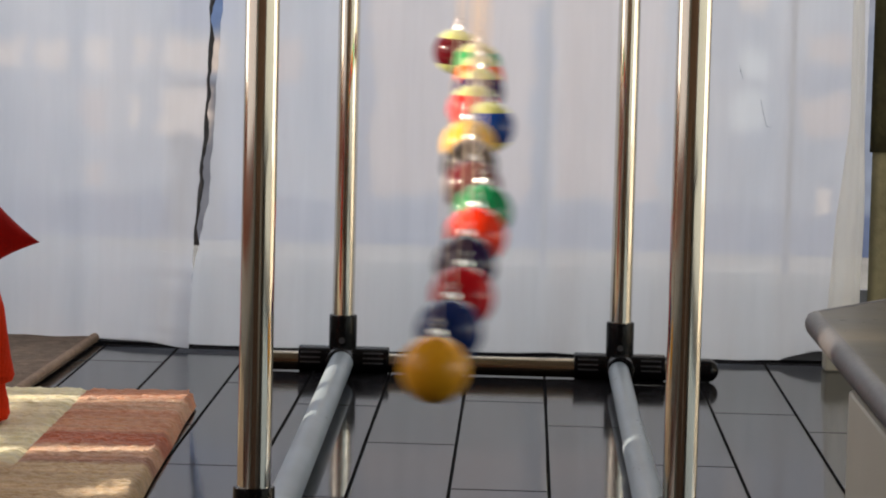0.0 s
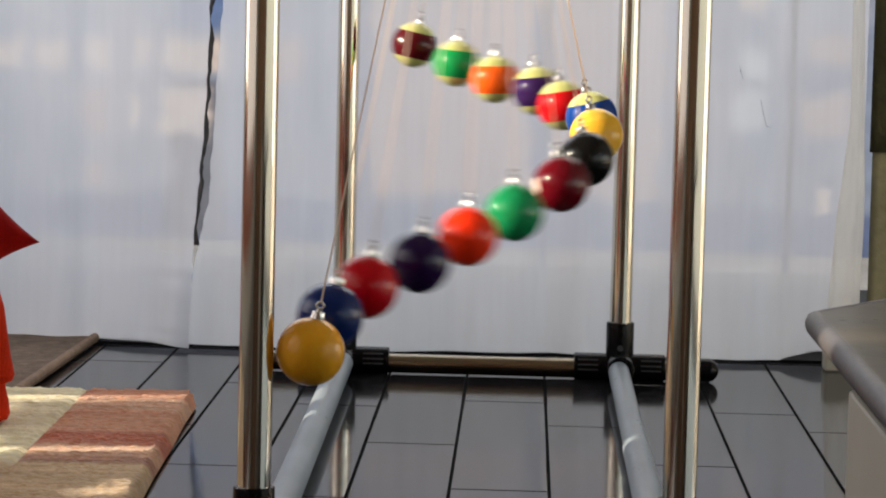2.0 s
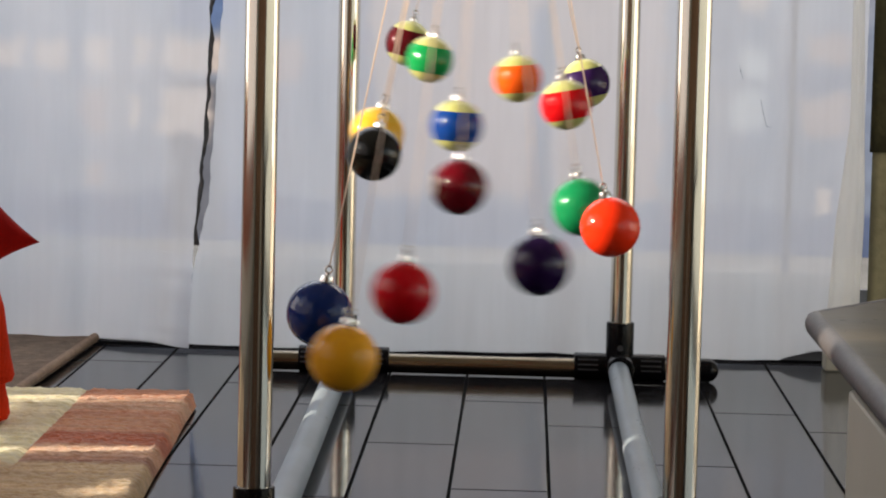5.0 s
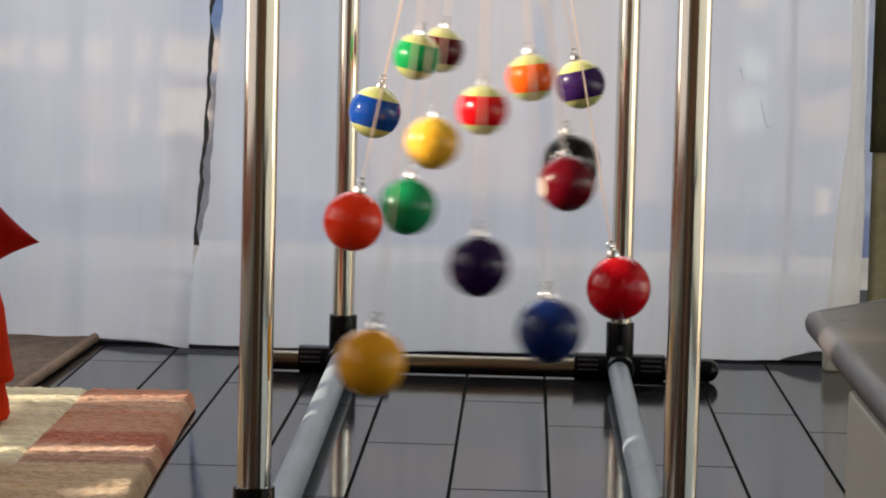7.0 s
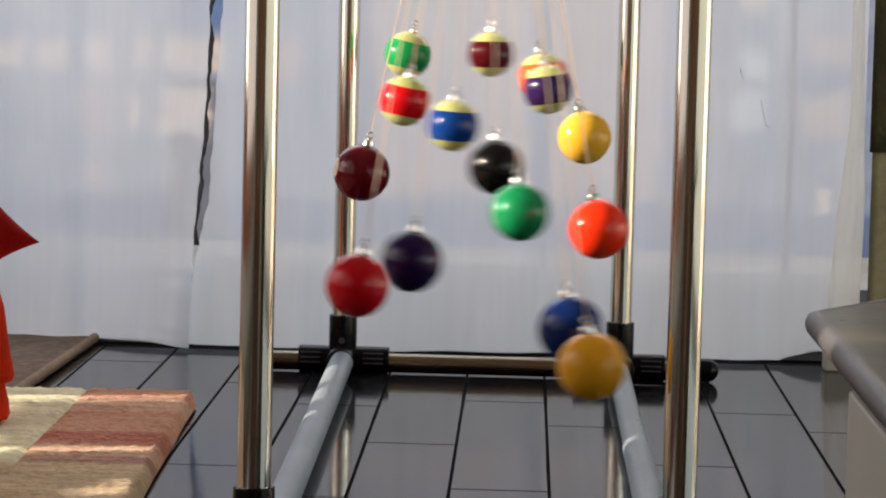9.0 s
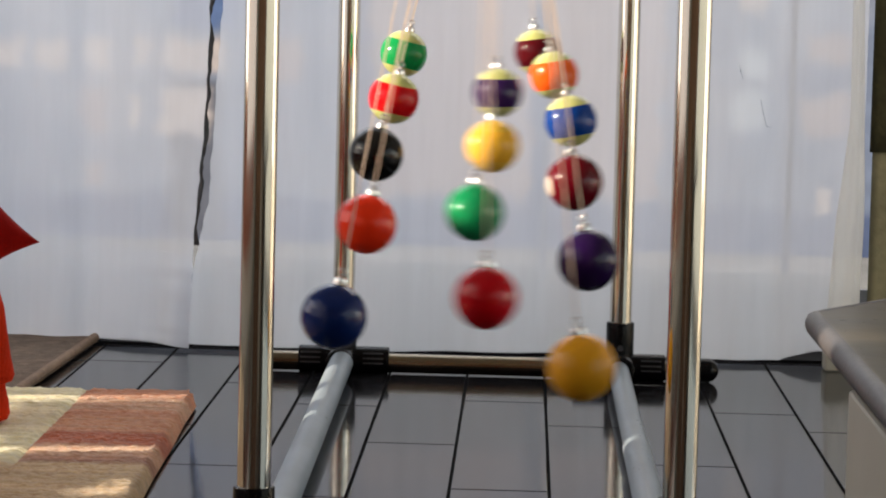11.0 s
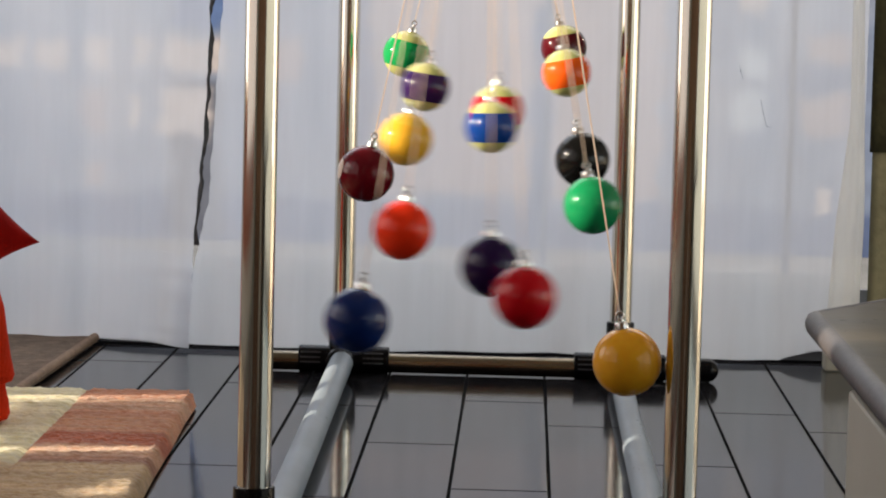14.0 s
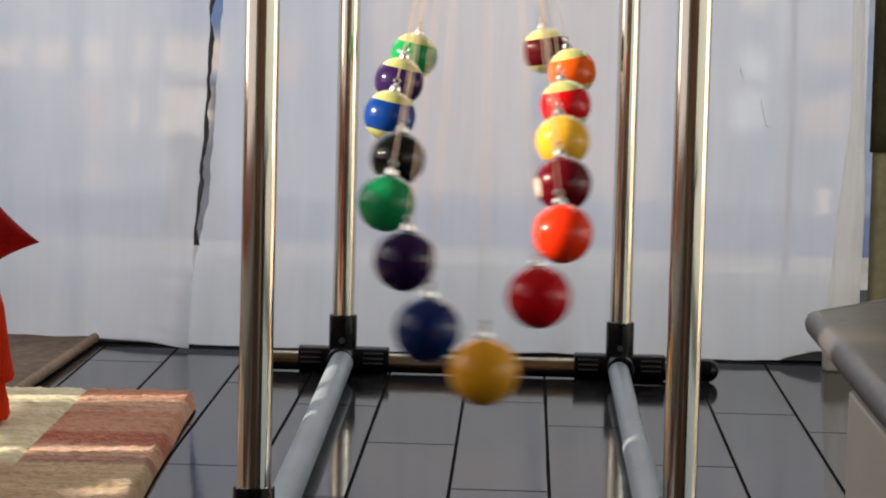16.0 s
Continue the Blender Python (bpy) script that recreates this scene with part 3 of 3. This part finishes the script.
# dark strip that follows the outline just below the edge band
bm = bmesh.new()
loops = [[bm.verts.new((p.x, p.y, TABLE_Z + dz)) for p in rounded_outline(OUTLINE, inset)] for inset, dz in ((0.0060, -0.0128), (0.0090, -0.0175), (0.014, -0.0175))]
for a, b in zip(loops, loops[1:]):
    for i in range(len(a)):
        j = (i + 1) % len(a)
        bm.faces.new((a[i], b[i], b[j], a[j]))
bmesh.ops.recalc_face_normals(bm, faces=bm.faces[:])
part("under_strip", bm, TABLE_UNDER, table, "dark brown strip under the edge")
part("side_panel", boxed(0.1705, 0.190, 0.62, 1.45, 0.0, TABLE_Z - 0.0188, 0.002), CREAM_PANEL, table, "cream side panel")
part("side_panel", boxed(0.74, 0.76, 0.62, 1.45, 0.0, TABLE_Z - 0.0188, 0.002), CREAM_PANEL, table, "cream side panel")

# ---- clothes rack ----
rack = tagged(new("clothes_rack"), "polished steel tube clothes rack with black joints on the floor", "rack")
REAR_Y, NEAR_Y = 3.585, 2.315
FEET = {"rear": ((-0.2255, 0.1285), REAR_Y, 0.0140), "near": ((-0.2170, 0.1358), NEAR_Y, 0.0141)}
for xs, y, r in FEET.values():
    for x in xs:
        part("post", tube(bmesh.new(), (x, y, 0.03), (x, y, 0.93), r, 40), CHROME, rack, "polished steel post")
part("base_tube", tube(bmesh.new(), (-0.2235, 3.56, 0.0195), (-0.2110, 2.33, 0.0195), 0.0148, 36), GREY_TUBE, rack, "grey coated base tube")
part("base_tube", tube(bmesh.new(), (0.1262, 3.56, 0.0180), (0.1258, 2.90, 0.0180), 0.0131, 36), GREY_TUBE, rack, "grey coated base tube")
part("base_sleeve", tube(bmesh.new(), (0.1258, 2.935, 0.0190), (0.1255, 2.33, 0.0190), 0.0148, 36, lip=0.0015), GREY_TUBE, rack, "wider grey coated sleeve over the base tube")
part("foot_bar", tube(bmesh.new(), (-0.330, REAR_Y, 0.0135), (0.240, REAR_Y, 0.0135), 0.0122, 36), DARK_STEEL, rack, "polished steel foot bar")


def tee_joint(x, y, reach, r, lift):
    bm = bmesh.new()
    tube(bm, (x - reach[0], y, 0.0170), (x + reach[1], y, 0.0170), 0.0170, 32, lip=0.002)
    tube(bm, (x, y, 0.012), (x, y, lift), r, 32, lip=0.0015)
    tube(bm, (x, y - 0.005, 0.0190), (x, y - 0.060, 0.0190), 0.0178, 32, lip=0.002)
    return bm


for x, reach in ((-0.2255, (0.056, 0.060)), (0.1285, (0.058, 0.058))):
    j = part("tee_joint", tee_joint(x, REAR_Y, reach, 0.0178, 0.0745), BLACK_PLASTIC, rack, "black plastic tee joint")
    for side in (-1, 1):
        for k in range(3):
            z = 0.0145 + 0.0062 * k
            cx = x + side * 0.040
            yy = REAR_Y - math.sqrt(max(0, 0.0170 ** 2 - (z - 0.0170) ** 2))
            part("rib", boxed(cx - 0.013, cx + 0.013, yy - 0.0012, yy + 0.001, z - 0.0011, z + 0.0011, 0.0004, 1), RIB, j)
    tube(bmb := bmesh.new(), (x, REAR_Y - 0.0165, 0.043), (x, REAR_Y - 0.0205, 0.043), 0.004, 16)
    part("screw", bmb, RIB, j)
for x in (-0.2170, 0.1358):
    part("tee_joint", tee_joint(x, NEAR_Y, (0.056, 0.056), 0.0175, 0.078), BLACK_PLASTIC, rack, "black plastic tee joint")
for x in (-0.330, 0.240):
    bm = bmesh.new()
    bmesh.ops.create_uvsphere(bm, u_segments=24, v_segments=14, radius=0.0152, matrix=Matrix.Translation((x, REAR_Y, 0.0153)))
    tube(bm, (x - 0.012, REAR_Y, 0.0153), (x + 0.004, REAR_Y, 0.0153), 0.0152, 24)
    part("end_cap", bm, BLACK_PLASTIC, rack, "black rubber end cap", True)
# upper bars that carry the strings


def hang(y):
    """The line on which the strings are tied: x and z at y."""
    k = (y - 2.3247) / (3.5385 - 2.3247)
    return -0.0395 - 0.0095 * k, 0.898 - 0.034 * k


for (xl, xr), y, r in FEET.values():
    part("cross_bar", tube(bmesh.new(), (xl, y, hang(y)[1] - 0.020), (xr, y, hang(y)[1] - 0.020), 0.0115, 24), CHROME, rack)
(xa, za), (xb, zb) = hang(2.25), hang(3.65)
part("hanging_bar", tube(bmesh.new(), (xa, 2.25, za + 0.004), (xb, 3.65, zb + 0.004), 0.006, 20), CHROME, rack)

# ---- pendulum balls ----
# colour, banded or plain; the nearest and longest first
BALL_R = 0.0286
BALLS = [
    ("yellow", (0.95, 0.43, 0.022), False), ("blue", (0.006, 0.022, 0.13), False), ("red", (0.56, 0.003, 0.010), False),
    ("dark purple", (0.019, 0.005, 0.052), False), ("orange", (1.0, 0.040, 0.008), False), ("green", (0.010, 0.27, 0.095), False),
    ("maroon", (0.13, 0.003, 0.009), False), ("black", (0.005, 0.005, 0.005), False), ("yellow", (0.95, 0.50, 0.04), True),
    ("blue", (0.006, 0.052, 0.29), True), ("red", (0.66, 0.006, 0.010), True), ("purple", (0.038, 0.013, 0.090), True),
    ("orange", (1.0, 0.13, 0.012), True), ("green", (0.010, 0.33, 0.085), True), ("maroon", (0.095, 0.005, 0.009), True)]
# cycles a second, decay, swing in degrees at the start, phase
SWING = [
    (1.6220, 0.006, 11.13, 103.1),
    (1.6517, 0.008, 11.60, 98.0),
    (1.6819, 0.008, 11.95, 94.4),
    (1.7122, 0.008, 12.12, 94.3),
    (1.7424, 0.008, 12.30, 91.0),
    (1.7724, 0.008, 12.65, 88.9),
    (1.8035, 0.008, 12.66, 92.8),
    (1.8344, 0.006, 12.66, 94.7),
    (1.8648, 0.010, 13.82, 93.6),
    (1.8947, 0.010, 13.78, 86.6),
    (1.9258, 0.010, 13.70, 95.8),
    (1.9558, 0.012, 14.82, 92.8),
    (1.9871, 0.002, 13.61, 92.7),
    (2.0188, 0.004, 14.01, 98.5),
    (2.0502, 0.012, 14.46, 109.9),
]
# rest place of each ball
REST = [
    (-0.0381, 2.3247, 0.1778),
    (-0.0407, 2.4118, 0.1997),
    (-0.0410, 2.4989, 0.2200),
    (-0.0412, 2.5859, 0.2397),
    (-0.0412, 2.6728, 0.2593),
    (-0.0416, 2.7595, 0.2755),
    (-0.0451, 2.8462, 0.2935),
    (-0.0461, 2.9328, 0.3092),
    (-0.0507, 3.0194, 0.3260),
    (-0.0482, 3.1061, 0.3421),
    (-0.0459, 3.1927, 0.3571),
    (-0.0476, 3.2794, 0.3736),
    (-0.0498, 3.3656, 0.3862),
    (-0.0433, 3.4522, 0.3998),
    (-0.0493, 3.5384, 0.4121),
]
LENGTHS = [0.72 * (1.622 / s[0]) ** 2 for s in SWING]


def ball_mesh(r, lo=-90, hi=90, rings=40, sides=56):
    """A sphere, or the belt of it between two latitudes."""
    bm = bmesh.new()
    rows = []
    for j in range(rings + 1):
        a = radians(lo + (hi - lo) * j / rings)
        if abs(abs(a) - math.pi / 2) < 1e-6:
            rows.append([bm.verts.new((0, 0, r * math.sin(a)))])
        else:
            rows.append([bm.verts.new((r * math.cos(a) * math.cos(math.tau * i / sides), r * math.cos(a) * math.sin(math.tau * i / sides), r * math.sin(a))) for i in range(sides)])
    for a, b in zip(rows, rows[1:]):
        for i in range(sides):
            k = (i + 1) % sides
            if len(a) == 1:
                bm.faces.new((a[0], b[k], b[i])).smooth = True
            elif len(b) == 1:
                bm.faces.new((a[i], a[k], b[0])).smooth = True
            else:
                bm.faces.new((a[i], a[k], b[k], b[i])).smooth = True
    return bm


def screw_eye(z):
    """Ferrule, stem and ring on the ball's top at height z."""
    bm = bmesh.new()
    tube(bm, (0, 0, z - 0.0012), (0, 0, z + 0.0055), 0.0064, 20, 0.0052, lip=0.0008)
    tube(bm, (0, 0, z + 0.005), (0, 0, z + 0.0075), 0.0022, 12)
    big, thin = 0.0029, 0.0010
    vs = [[bm.verts.new(((big + thin * math.cos(b)) * math.cos(a), thin * math.sin(b), z + 0.0105 + (big + thin * math.cos(b)) * math.sin(a)))
           for b in [math.tau * k / 8 for k in range(8)]] for a in [math.tau * i / 18 for i in range(18)]]
    for i in range(18):
        for k in range(8):
            bm.faces.new((vs[i][k], vs[(i + 1) % 18][k], vs[(i + 1) % 18][(k + 1) % 8], vs[i][(k + 1) % 8])).smooth = True
    return bm


PENDULUMS = []
for (colour, rgb, banded), length, (x, y, z) in zip(BALLS, LENGTHS, REST):
    word = "banded with cream" if banded else "plain glossy"
    pend = tagged(new("pendulum"), f"{colour} pool ball, {word}, swinging on a peach string", "pendulum", "row of pendulum balls")
    pend.matrix_basis = pose(x, y, z + length)
    paint = resin(colour.replace(" ", "_") + "_resin", rgb)
    poles = resin("pale_yellow_resin", (0.90, 0.54, 0.06)) if banded and colour == "yellow" else CREAM_BALL
    ball = part("ball", ball_mesh(BALL_R), poles if banded else paint, pend, f"{colour} pool ball")
    ball.location = (0, 0, -length)
    if banded:
        part("band", ball_mesh(BALL_R + 0.00018, -34, 34, 16), paint, ball, f"{colour} band")
    if colour in ("maroon",) and not banded:
        for turn, way in ((-90, 14), (90, 14)):
            disc = part("number_disc", ball_mesh(BALL_R + 0.0002, 68, 90, 6, 28), DISC, ball, "cream number disc")
            disc.matrix_basis = pose(0, 0, 0, 0, turn, way)
    eye = part("screw_eye", screw_eye(BALL_R), SILVER, pend, "bright metal screw eye")
    eye.location = (0, 0, -length)
    bm = tube(bmesh.new(), (0, 0, 0.004), (0, 0, -length + BALL_R + 0.0135), 0.0007, 8)
    part("string", bm, STRING, pend, "thin peach string")
    PENDULUMS.append(pend)

# ---- floor planks ----
floor = tagged(part("floor", boxed(X0 - 0.14, X1 + 0.14, Y0 - 0.14, Y1 + 0.14, -0.12, -0.0035), GROUT), "dark glossy plank floor with black joints", "floor", kind="structure")
PLANK_W, PLANK_L, EDGE0 = 0.0989, 0.601, 0.0337
JOINTS = {-6: 3.631, -2: 3.034, -1: 3.364, 0: 3.187, 1: 2.940, 2: 3.323, 3: 3.195, -3: 3.30, -4: 2.86, -5: 3.12}
plank_bm = boxed(-PLANK_W / 2 + 0.0015, PLANK_W / 2 - 0.0015, -PLANK_L / 2 + 0.0018, PLANK_L / 2 - 0.0018, -0.006, 0.0)
tops = [e for e in plank_bm.edges if all(v.co.z > -0.001 for v in e.verts)]
bmesh.ops.bevel(plank_bm, geom=tops, offset=0.0009, segments=2, affect="EDGES", profile=0.5)
plank_mesh = bpy.data.meshes.new("plank")
plank_bm.to_mesh(plank_mesh)
plank_bm.free()
plank_mesh.materials.append(PLANK)
shuffle = random.Random(4)
rest_bm = bmesh.new()
for i in range(-17, 19):
    cx = EDGE0 + PLANK_W * (i + 0.5)
    start = JOINTS.get(i, 2.7 + shuffle.random() * PLANK_L)
    k0 = math.ceil((start - Y0 + 0.02) / PLANK_L)
    y = start - k0 * PLANK_L
    while y < Y1 - 0.12:
        cy = y + PLANK_L / 2
        if cy > 1.9 and -9 < i < 8:
            p = new("plank", plank_mesh)
            p.parent = floor
            p.location = (cx, cy, 0)
        else:
            box(rest_bm, cx - PLANK_W / 2 + 0.0015, cx + PLANK_W / 2 - 0.0015, max(cy - PLANK_L / 2 + 0.0018, Y0 - 0.10), cy + PLANK_L / 2 - 0.0018, -0.006, 0.0)
        y += PLANK_L
tagged(part("planks", rest_bm, PLANK, floor), kind="stuff")


def motions():
    """Each ball swings about the place where its string is tied, at its own pace."""
    for pend, length, (x, y, z), (pace, decay, angle, phase) in zip(PENDULUMS, LENGTHS, REST, SWING):
        rows = []
        for k in range(16 * FPS + 1):
            t = k / FPS
            swing = angle * math.exp(-decay * t) * math.cos(math.tau * pace * t + radians(phase))
            rows.append((t, pose(x, y, z + length, 0, -swing, 0)))
        walk(pend, rows)


motions()
